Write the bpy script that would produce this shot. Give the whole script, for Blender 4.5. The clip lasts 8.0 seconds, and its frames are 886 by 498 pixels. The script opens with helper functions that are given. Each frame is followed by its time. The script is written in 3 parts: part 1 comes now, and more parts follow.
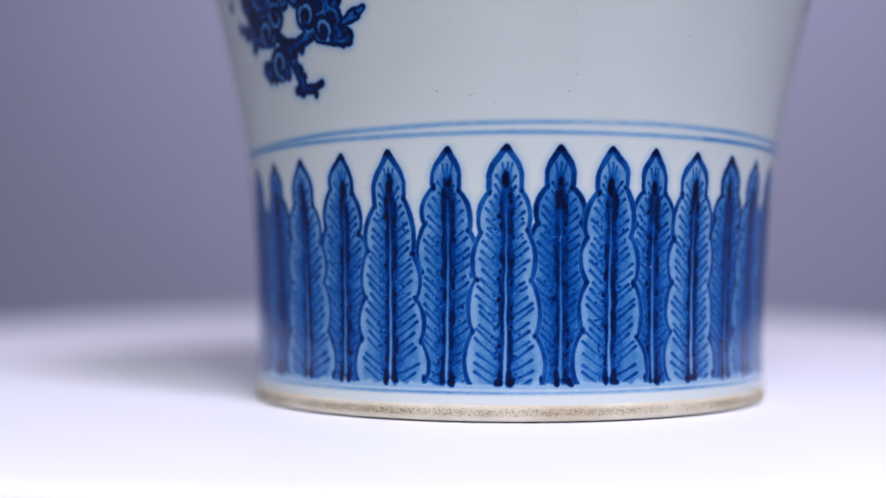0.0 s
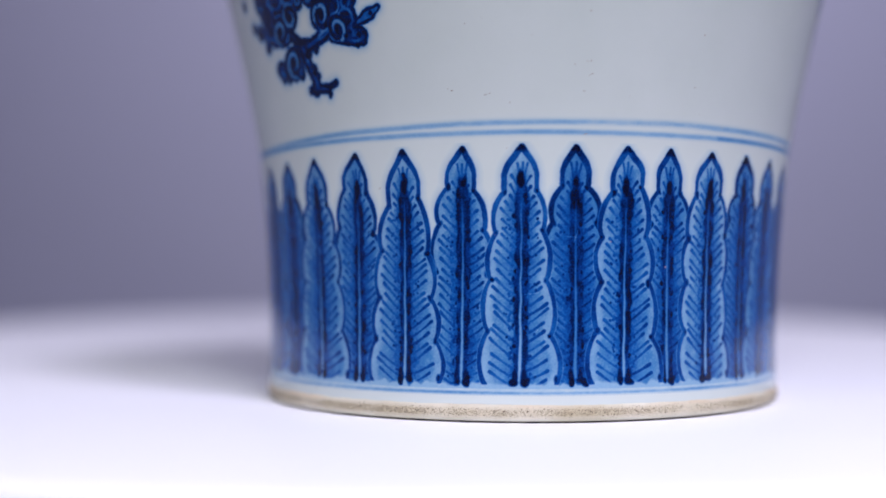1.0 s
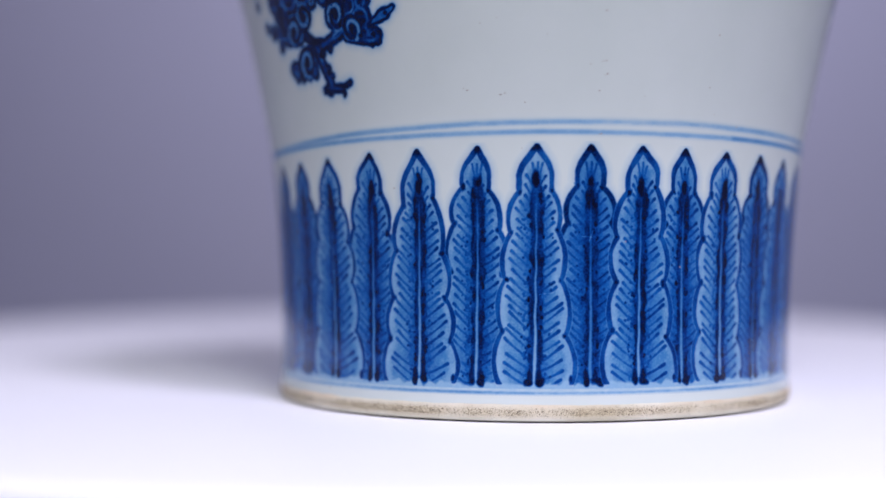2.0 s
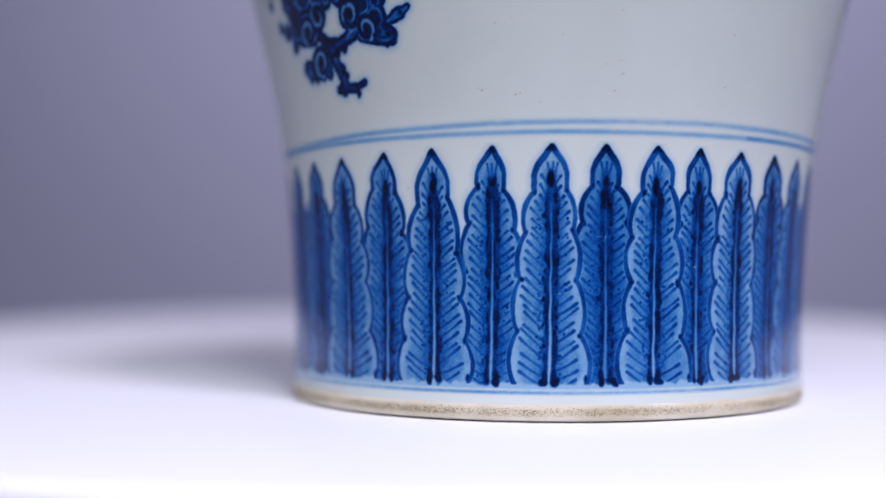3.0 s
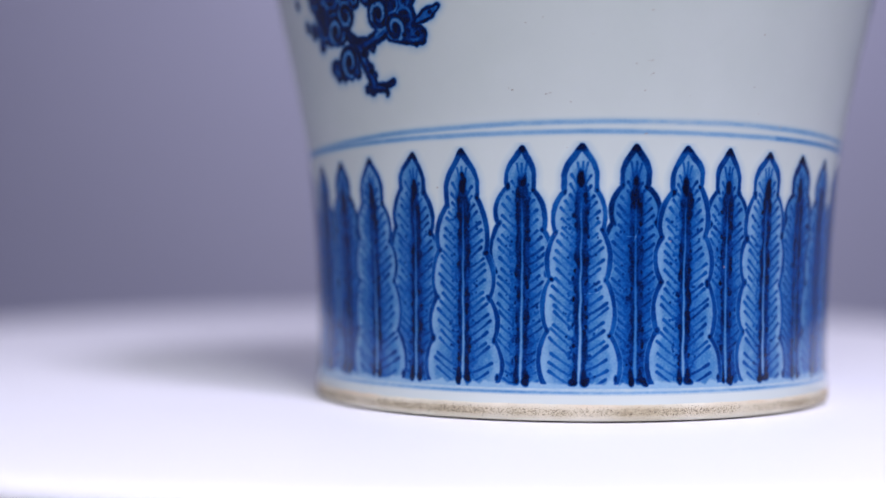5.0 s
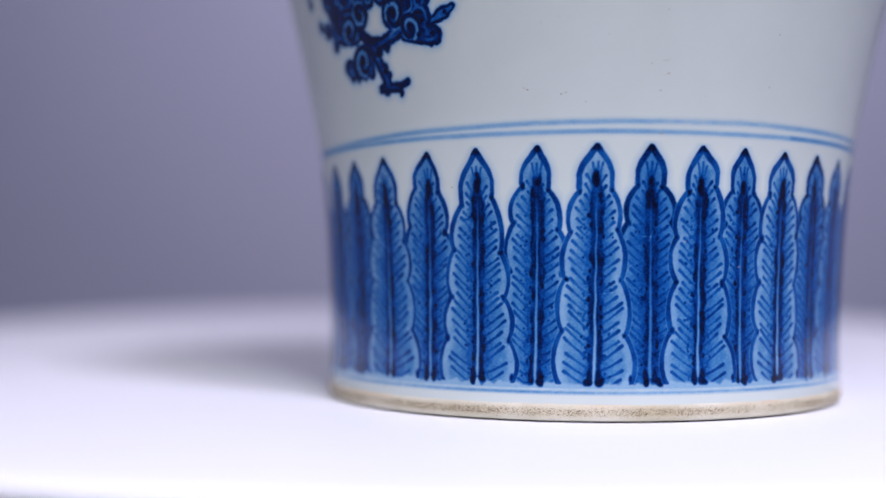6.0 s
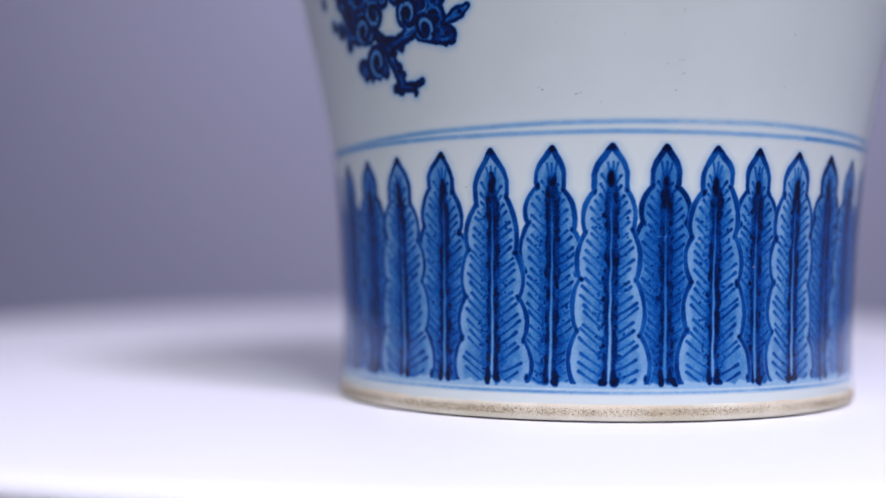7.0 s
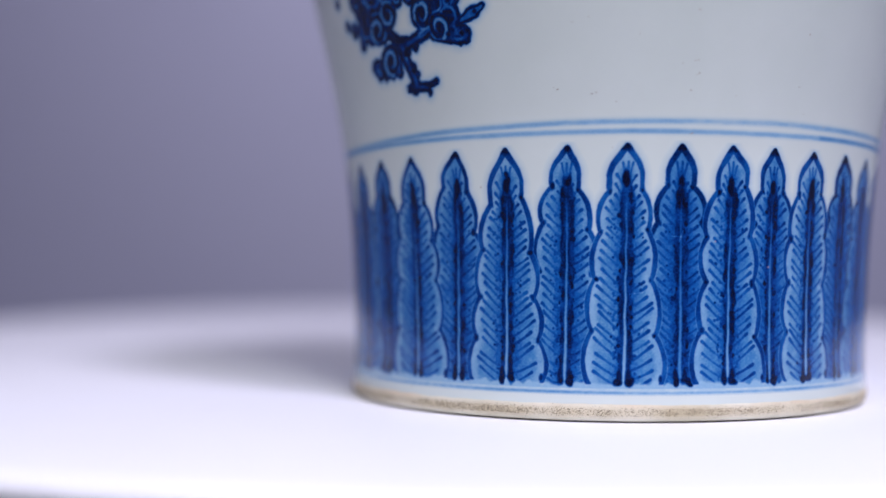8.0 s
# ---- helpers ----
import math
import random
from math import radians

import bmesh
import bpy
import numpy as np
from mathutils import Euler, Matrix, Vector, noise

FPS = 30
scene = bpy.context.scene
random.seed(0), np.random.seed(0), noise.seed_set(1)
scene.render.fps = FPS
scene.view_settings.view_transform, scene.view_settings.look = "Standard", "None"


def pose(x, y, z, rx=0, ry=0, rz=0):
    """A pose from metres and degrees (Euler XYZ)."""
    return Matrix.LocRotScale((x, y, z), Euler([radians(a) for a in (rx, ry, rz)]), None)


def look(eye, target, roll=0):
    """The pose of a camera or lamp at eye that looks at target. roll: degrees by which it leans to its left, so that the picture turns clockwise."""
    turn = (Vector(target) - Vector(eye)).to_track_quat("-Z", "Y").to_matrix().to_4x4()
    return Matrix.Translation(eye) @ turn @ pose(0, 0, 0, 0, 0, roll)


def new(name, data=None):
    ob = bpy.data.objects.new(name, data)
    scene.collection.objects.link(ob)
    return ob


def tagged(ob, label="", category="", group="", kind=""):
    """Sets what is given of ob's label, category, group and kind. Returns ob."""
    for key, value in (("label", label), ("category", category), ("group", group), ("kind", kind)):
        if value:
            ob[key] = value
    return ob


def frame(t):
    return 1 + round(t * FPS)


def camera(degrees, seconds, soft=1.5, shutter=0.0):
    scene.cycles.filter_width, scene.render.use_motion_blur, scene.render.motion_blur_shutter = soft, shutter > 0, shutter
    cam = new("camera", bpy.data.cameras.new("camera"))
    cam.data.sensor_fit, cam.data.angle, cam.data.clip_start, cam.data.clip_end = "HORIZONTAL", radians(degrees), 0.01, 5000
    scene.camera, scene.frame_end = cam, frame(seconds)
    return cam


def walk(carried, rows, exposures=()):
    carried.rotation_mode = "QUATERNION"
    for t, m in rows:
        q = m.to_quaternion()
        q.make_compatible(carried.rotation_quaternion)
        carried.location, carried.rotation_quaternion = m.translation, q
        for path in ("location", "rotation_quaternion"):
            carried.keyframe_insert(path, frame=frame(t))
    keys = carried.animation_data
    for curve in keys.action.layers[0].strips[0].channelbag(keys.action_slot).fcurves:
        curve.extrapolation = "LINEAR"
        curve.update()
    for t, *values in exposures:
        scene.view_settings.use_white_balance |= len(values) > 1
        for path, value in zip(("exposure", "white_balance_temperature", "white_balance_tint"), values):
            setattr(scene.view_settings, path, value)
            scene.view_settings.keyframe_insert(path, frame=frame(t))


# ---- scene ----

# ---- camera ----
TOP = 0.75                       # height of the table top over the floor
FOV = 42.058
cam = camera(FOV, 8.0, soft=1.75)
cam.data.dof.use_dof = True
cam.data.dof.focus_distance = 0.232
cam.data.dof.aperture_fstop = 3.9


def slide(t):
    """The camera's pose on its slider: a straight glide to its left, looking at the vase's foot."""
    x, y, z = -0.01011 - 0.002863 * t, -0.29276, TOP + 0.02884 + 0.000092 * t
    return pose(x, y, z, 90 + 1.493 - 0.0300 * t, 0.095 - 0.0300 * t, 1.292 + 0.0267 * t)


walk(cam, [(0.5 * k, slide(0.5 * k)) for k in range(17)])

# ---- world and light ----
world = bpy.data.worlds.new("studio_dark")
scene.world = world
world.use_nodes = True
world.node_tree.nodes["Background"].inputs[0].default_value = (0.8, 0.82, 1.0, 1)
world.node_tree.nodes["Background"].inputs[1].default_value = 0.02
scene.view_settings.exposure = 0.0


def area_lamp(name, eye, target, width, height, watts, colour):
    lamp = bpy.data.lights.new(name, "AREA")
    lamp.shape, lamp.size, lamp.size_y, lamp.energy, lamp.color = "RECTANGLE", width, height, watts, colour
    ob = new(name, lamp)
    ob.matrix_world = look(eye, target)
    return ob


area_lamp("front_softbox", (0.05, -0.47, TOP + 0.55), (0, -0.22, TOP), 0.14, 0.14, 3.1, (0.95, 0.955, 1.0))
area_lamp("side_softbox", (0.34, -0.68, TOP + 1.05), (0, 0, TOP + 0.03), 0.20, 0.20, 12.6, (0.805, 0.765, 1.0))
area_lamp("fill_softbox", (-0.62, -0.75, TOP + 0.50), (0, 0, TOP + 0.03), 0.5, 0.5, 1.5, (0.868, 0.863, 1.0))
# unseen lamp, added only to brighten the wall behind the table
area_lamp("added_wall_light", (0.22, 1.1, 2.3), (0.3, 2.6, 0.5), 1.6, 0.5, 23, (0.86, 0.835, 1.0))

# ---- materials ----


def nodes_of(name):
    m = bpy.data.materials.new(name)
    m.use_nodes = True
    t = m.node_tree
    return m, t, t.nodes["Principled BSDF"]


def add(tree, kind, **values):
    n = tree.nodes.new(kind)
    for key, value in values.items():
        n.inputs[key].default_value = value
    return n


def ramp(tree, stops):
    n = tree.nodes.new("ShaderNodeValToRGB")
    e = n.color_ramp.elements
    while len(e) < len(stops):
        e.new(0.5)
    for k, (p, c) in enumerate(stops):
        e[k].position, e[k].color = p, (*c, 1)
    return n


def mix(tree, a, b, fac, blend="MIX"):
    n = tree.nodes.new("ShaderNodeMix")
    n.data_type, n.blend_type = "RGBA", blend
    for slot, v in ((6, a), (7, b), (0, fac)):
        if isinstance(v, bpy.types.NodeSocket):
            tree.links.new(v, n.inputs[slot])
        else:
            n.inputs[slot].default_value = v if slot == 0 else (*v, 1)
    return n.outputs[2]


def coords(tree):
    return tree.nodes.new("ShaderNodeNewGeometry").outputs["Position"]


def noise_tex(tree, scale, detail=4, rough=0.55):
    n = add(tree, "ShaderNodeTexNoise", Scale=scale, Detail=detail, Roughness=rough)
    tree.links.new(coords(tree), n.inputs["Vector"])
    return n.outputs["Fac"]


def bump(tree, bsdf, height, strength, distance):
    n = add(tree, "ShaderNodeBump", Strength=strength, Distance=distance)
    tree.links.new(height, n.inputs["Height"])
    tree.links.new(n.outputs[0], bsdf.inputs["Normal"])


GLAZE = (0.560, 0.610, 0.600)


def porcelain():
    """Clear glaze over white porcelain; the mesh's own 'cobalt' attribute says how much blue lies under it."""
    m, t, b = nodes_of("glazed_porcelain")
    att = t.nodes.new("ShaderNodeAttribute")
    att.attribute_name = "cobalt"
    grain = noise_tex(t, 2600, 3)
    g = add(t, "ShaderNodeMapRange")
    g.inputs[1].default_value, g.inputs[2].default_value, g.inputs[3].default_value, g.inputs[4].default_value = 0.3, 0.7, 0.87, 1.12
    t.links.new(grain, g.inputs[0])
    mul = t.nodes.new("ShaderNodeMath")
    mul.operation = "MULTIPLY"
    t.links.new(att.outputs["Fac"], mul.inputs[0])
    t.links.new(g.outputs[0], mul.inputs[1])
    ink = ramp(t, [(0.0, GLAZE), (0.13, (0.220, 0.376, 0.555)), (0.30, (0.047, 0.178, 0.405)), (0.47, (0.006, 0.082, 0.315)), (0.64, (0.002, 0.032, 0.185)), (0.82, (0.002, 0.011, 0.065)), (1.0, (0.003, 0.004, 0.018))])
    t.links.new(mul.outputs[0], ink.inputs[0])
    # faint cloudiness of the glaze and sparse kiln specks
    cloud = ramp(t, [(0.3, (0.95, 0.96, 0.95)), (0.7, (1, 1, 1))])
    t.links.new(noise_tex(t, 60, 3), cloud.inputs[0])
    col = mix(t, ink.outputs[0], cloud.outputs[0], 1.0, "MULTIPLY")
    vor = add(t, "ShaderNodeTexVoronoi", Scale=260.0, Randomness=1.0)
    t.links.new(coords(t), vor.inputs["Vector"])
    dot = ramp(t, [(0.03, (1, 1, 1)), (0.075, (0, 0, 0))])
    t.links.new(vor.outputs["Distance"], dot.inputs[0])
    pick = t.nodes.new("ShaderNodeSeparateColor")
    t.links.new(vor.outputs["Color"], pick.inputs[0])
    rare = ramp(t, [(0.955, (0, 0, 0)), (0.96, (0.6, 0.6, 0.6))])
    t.links.new(pick.outputs[0], rare.inputs[0])
    speck = mix(t, dot.outputs[0], rare.outputs[0], 1.0, "MULTIPLY")
    bw = t.nodes.new("ShaderNodeRGBToBW")
    t.links.new(speck, bw.inputs[0])
    col = mix(t, col, (0.34, 0.27, 0.22), bw.outputs[0])
    t.links.new(col, b.inputs["Base Color"])
    b.inputs["Roughness"].default_value = 0.11
    b.inputs["IOR"].default_value = 1.55
    bump(t, b, noise_tex(t, 180, 2), 0.05, 0.0006)
    return m


def biscuit():
    m, t, b = nodes_of("unglazed_biscuit")
    clay = ramp(t, [(0.34, (0.58, 0.54, 0.42)), (0.5, (0.66, 0.63, 0.52)), (0.68, (0.74, 0.71, 0.61))])
    t.links.new(noise_tex(t, 70, 5, 0.6), clay.inputs[0])
    place = t.nodes.new("ShaderNodeTexCoord")
    axes = t.nodes.new("ShaderNodeSeparateXYZ")
    t.links.new(place.outputs["Object"], axes.inputs[0])
    # dark grit that clung to the bare clay, thickest half way up
    low = add(t, "ShaderNodeMapRange")
    low.inputs[1].default_value, low.inputs[2].default_value = 0.0008, 0.0017
    t.links.new(axes.outputs["Z"], low.inputs[0])
    high = add(t, "ShaderNodeMapRange")
    high.inputs[1].default_value, high.inputs[2].default_value = 0.0038, 0.0026
    t.links.new(axes.outputs["Z"], high.inputs[0])
    patchy = ramp(t, [(0.32, (0.62, 0.62, 0.62)), (0.58, (1, 1, 1))])
    t.links.new(noise_tex(t, 110, 3), patchy.inputs[0])
    belt = mix(t, mix(t, low.outputs[0], high.outputs[0], 1.0, "MULTIPLY"), patchy.outputs[0], 1.0, "MULTIPLY")
    amount = t.nodes.new("ShaderNodeRGBToBW")
    t.links.new(belt, amount.inputs[0])
    less = add(t, "ShaderNodeMapRange")
    less.inputs[3].default_value, less.inputs[4].default_value = 0.20, 0.0
    t.links.new(amount.outputs[0], less.inputs[0])
    lifted = t.nodes.new("ShaderNodeMath")
    t.links.new(noise_tex(t, 5000, 2), lifted.inputs[0])
    t.links.new(less.outputs[0], lifted.inputs[1])
    grit = ramp(t, [(0.445, (0.07, 0.045, 0.03)), (0.475, (1, 1, 1))])
    t.links.new(lifted.outputs[0], grit.inputs[0])
    stain = mix(t, (1, 1, 1), (0.84, 0.76, 0.65), amount.outputs[0])
    dirt = mix(t, grit.outputs[0], stain, 1.0, "MULTIPLY")
    clay = mix(t, clay.outputs[0], dirt, 1.0, "MULTIPLY")
    # a rusty line where the glaze stops, here and there
    line = add(t, "ShaderNodeMapRange")
    line.inputs[1].default_value, line.inputs[2].default_value, line.inputs[3].default_value, line.inputs[4].default_value = 0.0027, 0.0036, 0.0, 1.0
    t.links.new(axes.outputs["Z"], line.inputs[0])
    patch = ramp(t, [(0.42, (0, 0, 0)), (0.62, (0.5, 0.5, 0.5))])
    t.links.new(noise_tex(t, 45, 4), patch.inputs[0])
    both = mix(t, patch.outputs[0], line.outputs[0], 1.0, "MULTIPLY")
    rust = t.nodes.new("ShaderNodeRGBToBW")
    t.links.new(both, rust.inputs[0])
    t.links.new(mix(t, clay, (0.60, 0.40, 0.23), rust.outputs[0]), b.inputs["Base Color"])
    b.inputs["Roughness"].default_value = 0.8
    bump(t, b, noise_tex(t, 1800, 3), 0.35, 0.0003)
    return m


def plain(name, a, c, scale, roughness, relief=0.1, depth=0.0005):
    m, t, b = nodes_of(name)
    r = ramp(t, [(0.3, a), (0.7, c)])
    t.links.new(noise_tex(t, scale, 5), r.inputs[0])
    t.links.new(r.outputs[0], b.inputs["Base Color"])
    b.inputs["Roughness"].default_value = roughness
    bump(t, b, noise_tex(t, scale * 25, 4), relief, depth)
    return m


PORCELAIN = porcelain()
BISCUIT = biscuit()
TABLE = plain("white_lacquer", (0.84, 0.84, 0.885), (0.87, 0.87, 0.91), 6, 0.45, 0.05)
EDGE = plain("grey_edge_laminate", (0.17, 0.165, 0.17), (0.2, 0.195, 0.2), 30, 0.5)
WALL = plain("grey_lilac_paint", (0.485, 0.49, 0.62), (0.51, 0.515, 0.645), 1.5, 0.85)
CEILING = plain("white_ceiling_paint", (0.74, 0.74, 0.75), (0.78, 0.78, 0.79), 2, 0.9)
DARK = plain("dark_grey_paint", (0.16, 0.16, 0.17), (0.18, 0.18, 0.19), 2, 0.9)
FLOOR = plain("grey_floor", (0.10, 0.10, 0.11), (0.13, 0.13, 0.14), 3, 0.6)
SPECK = plain("brown_kiln_speck", (0.20, 0.165, 0.14), (0.36, 0.31, 0.27), 900, 0.5)

# ---- mesh helpers ----


def part(name, bm, material, parent=None, label=""):
    me = bpy.data.meshes.new(name)
    bm.to_mesh(me)
    bm.free()
    me.materials.append(material)
    ob = new(name, me)
    if parent:
        ob.parent = parent
    return tagged(ob, label)


def box(bm, x0, x1, y0, y1, z0, z1):
    m = Matrix.Translation(((x0 + x1) / 2, (y0 + y1) / 2, (z0 + z1) / 2)) @ Matrix.Diagonal((x1 - x0, y1 - y0, z1 - z0, 1))
    return bmesh.ops.create_cube(bm, size=1, matrix=m)


def surface(name, verts, faces, material, parent, label="", cobalt=None, smooth=True):
    me = bpy.data.meshes.new(name)
    me.vertices.add(len(verts))
    me.vertices.foreach_set("co", np.asarray(verts, dtype=np.float32).ravel())
    faces = np.asarray(faces, dtype=np.int32)
    me.loops.add(faces.size)
    me.loops.foreach_set("vertex_index", faces.ravel())
    me.polygons.add(len(faces))
    me.polygons.foreach_set("loop_start", np.arange(0, faces.size, 4, dtype=np.int32))
    me.polygons.foreach_set("use_smooth", np.full(len(faces), smooth))
    me.update(calc_edges=True)
    if cobalt is not None:
        a = me.attributes.new("cobalt", "FLOAT", "POINT")
        a.data.foreach_set("value", np.asarray(cobalt, dtype=np.float32))
    me.materials.append(material)
    ob = new(name, me)
    ob.parent = parent
    return tagged(ob, label)


def grid_faces(rows, cols):
    i = np.arange(rows * cols).reshape(rows, cols)
    return np.stack([i[:-1, :-1], i[:-1, 1:], i[1:, 1:], i[1:, :-1]], -1).reshape(-1, 4)


def lathe(name, profile, material, parent, label="", steps=512):
    """Turns a profile of (radius, height) in metres about the upright axis, closed all round."""
    th = np.linspace(0, 2 * np.pi, steps, endpoint=False)
    r, z = np.array(profile).T
    v = np.stack([r[:, None] * np.sin(th), -r[:, None] * np.cos(th), np.repeat(z[:, None], steps, 1)], -1).reshape(-1, 3)
    i = np.arange(len(r) * steps).reshape(len(r), steps)
    j = np.roll(i, -1, 1)
    f = np.stack([i[:-1], j[:-1], j[1:], i[1:]], -1).reshape(-1, 4)
    return surface(name, slump(v), f, material, parent, label, np.zeros(len(v)))


# ---- the room ----
X0, X1, Y0, Y1, H = -2.2, 2.2, -2.4, 2.6, 2.6


def setting(name, x0, x1, y0, y1, z0, z1, material, label, category):
    bm = bmesh.new()
    box(bm, x0, x1, y0, y1, z0, z1)
    return tagged(part(name, bm, material), label, category, kind="structure")


setting("floor", X0 - 0.1, X1 + 0.1, Y0 - 0.1, Y1 + 0.1, -0.1, 0, FLOOR, "plain dark grey studio floor", "floor")
setting("ceiling", X0 - 0.1, X1 + 0.1, Y0 - 0.1, Y1 + 0.1, H, H + 0.1, CEILING, "plain white studio ceiling", "ceiling")
setting("wall_north", X0 - 0.1, X1 + 0.1, Y1, Y1 + 0.1, 0, H, WALL, "plain grey lilac painted studio wall behind the table", "wall")
setting("wall_south", X0 - 0.1, X1 + 0.1, Y0 - 0.1, Y0, 0, H, DARK, "plain dark grey painted studio wall", "wall")
setting("wall_west", X0 - 0.1, X0, Y0, Y1, 0, H, WALL, "plain grey lilac painted studio wall", "wall")
setting("wall_east", X1, X1 + 0.1, Y0, Y1, 0, H, WALL, "plain grey lilac painted studio wall", "wall")

# ---- the table ----


def oval(half_x, half_y, power, steps):
    out = []
    for k in range(steps):
        a = 2 * math.pi * k / steps
        c, s = math.cos(a), math.sin(a)
        out.append((half_x * math.copysign(abs(c) ** (2 / power), c), half_y * math.copysign(abs(s) ** (2 / power), s)))
    return out


def oval_table():
    base = new("oval_table")
    base.location = (-0.03, 0.284, 0)
    base.rotation_euler = (0, 0, radians(6.0))
    steps, thick, edge = 220, 0.030, 0.003
    half_x, half_y, power = 0.292, 0.424, 2.2

    def slab(rings, name, material, label):
        bm = bmesh.new()
        loops = [[bm.verts.new((x, y, z)) for x, y in oval(half_x - inset, half_y - inset, power, steps)] for inset, z in rings]
        for a, b in zip(loops, loops[1:]):
            for k in range(steps):
                bm.faces.new((a[k], b[k], b[(k + 1) % steps], a[(k + 1) % steps])).smooth = True
        bm.faces.new(loops[0])
        bm.faces.new(loops[-1][::-1])
        bmesh.ops.recalc_face_normals(bm, faces=bm.faces)
        part(name, bm, material, base, label)

    rim = [(edge * (1 - math.sin(a)), TOP - edge + edge * math.cos(a)) for a in (0, 0.26, 0.52, 0.79, 1.05, 1.31, 1.571)]
    slab(rim + [(0.0, TOP - 0.004)], "tabletop", TABLE, "smooth white oval top")
    slab([(0.001, TOP - 0.0041), (0.0005, TOP - 0.005), (0.0005, TOP - thick + 0.002), (0.0025, TOP - thick)], "edge_band", EDGE, "grey edge under the white top")
    for sx, sy in ((-1, -1), (1, -1), (-1, 1), (1, 1)):
        bm = bmesh.new()
        bmesh.ops.create_cone(bm, cap_ends=True, segments=24, radius1=0.014, radius2=0.020, depth=TOP - thick, matrix=Matrix.Translation((sx * 0.16, sy * 0.26, (TOP - thick) / 2)))
        for f in bm.faces:
            f.smooth = len(f.verts) == 4
        part("leg", bm, TABLE, base)
    return tagged(base, "smooth white oval table under the porcelain vase", "table")


oval_table()

# ---- the vase ----
vase = new("porcelain_vase")
vase.location = (0, 0, TOP)
tagged(vase, "blue and white porcelain vase with painted plantain leaves on the table", "vase")

KNOT_Z = np.array([3.75, 5.2, 11, 22, 36, 48, 59.4, 68, 82, 95.5, 112, 130, 148, 165, 182, 197, 208, 214, 220, 230, 238, 242]) / 1000
KNOT_R = np.array([62.75, 62.5, 62.35, 62.6, 63.3, 64.3, 65.6, 67.2, 70.2, 73.4, 77.3, 81.0, 83.6, 84.2, 81, 71, 52, 34, 27.5, 26, 28.5, 31]) / 1000


def hermite(x, xs, ys):
    """Monotone cubic through the knots."""
    h, d = np.diff(xs), np.diff(ys) / np.diff(xs)
    m = np.zeros_like(xs)
    ok = d[:-1] * d[1:] > 0
    m[1:-1][ok] = 2 * d[:-1][ok] * d[1:][ok] / (d[:-1] + d[1:])[ok]
    m[0], m[-1] = d[0], d[-1]
    k = np.clip(np.searchsorted(xs, x) - 1, 0, len(h) - 1)
    t = (x - xs[k]) / h[k]
    return ys[k] * (1 + 2 * t) * (1 - t) ** 2 + m[k] * h[k] * t * (1 - t) ** 2 + ys[k + 1] * t * t * (3 - 2 * t) + m[k + 1] * h[k] * t * t * (t - 1)


def radius(z):
    return hermite(np.asarray(z, dtype=float), KNOT_Z, KNOT_R)


SLUMP = 0.0085


def slump(verts):
    """The wall leans a trifle, as it sank in the kiln."""
    verts = np.array(verts, dtype=float)
    verts[:, 0] += SLUMP * (verts[:, 2] - 0.047)
    return verts


def vase_body():
    z = np.concatenate([np.linspace(0.00375, 0.11, 90), np.linspace(0.113, 0.197, 50), np.linspace(0.198, 0.242, 44)])
    outer = list(zip(radius(z), z))
    lip = [(0.0300, 0.2432), (0.0285, 0.2432), (0.0272, 0.242)]
    zi = np.concatenate([np.linspace(0.239, 0.200, 20), np.linspace(0.195, 0.016, 40)])
    inner = list(zip(radius(zi) - 0.0045, zi))
    body = lathe("body", outer + lip + inner + [(0.03, 0.012), (0.0005, 0.0115)], PORCELAIN, vase, "white glazed porcelain body")
    # the glaze ends in an uneven line above the foot
    for vert in body.data.vertices:
        if vert.co.z < 0.00376:
            a = math.atan2(vert.co.x, -vert.co.y)
            vert.co.z += 0.0002 * noise.noise((3 * math.cos(a), 3 * math.sin(a), 0)) + 0.00016 * noise.noise((21 * math.cos(a), 16 * math.sin(a), 4))
    # the bare clay foot, rounded under, with a recessed base
    foot = [(0.0619, 0.0046), (0.06240, 0.0043), (0.06274, 0.0037), (0.06277, 0.0030), (0.06274, 0.0019), (0.0626, 0.0012), (0.0624, 0.0007), (0.0618, 0.00038), (0.0607, 0.0002),
            (0.0585, 0.0), (0.0565, 0.0), (0.0555, 0.0006), (0.0548, 0.0045), (0.03, 0.0055), (0.0005, 0.0058)]
    lathe("foot_ring", foot, BISCUIT, vase, "bare sandy clay foot with brown grit")


def skin(name, th, z, lift, cobalt, keep, label=""):
    """A patch of painted glaze lying on the body: a grid over angle and height."""
    tt, zz = np.meshgrid(th, z)
    r = radius(zz) + lift
    v = np.stack([r * np.sin(tt), -r * np.cos(tt), zz], -1).reshape(-1, 3)
    f = grid_faces(len(z), len(th))
    flat = keep.ravel()
    f = f[flat[f].any(1)]
    used = np.unique(f)
    back = np.full(len(v), -1)
    back[used] = np.arange(len(used))
    return surface(name, slump(v[used]), back[f], PORCELAIN, vase, label, cobalt.ravel()[used])


def soft(x, edge, width):
    """1 where x is below edge, falling to 0 over width."""
    t = np.clip((edge + width / 2 - x) / width, 0, 1)
    return t * t * (3 - 2 * t)


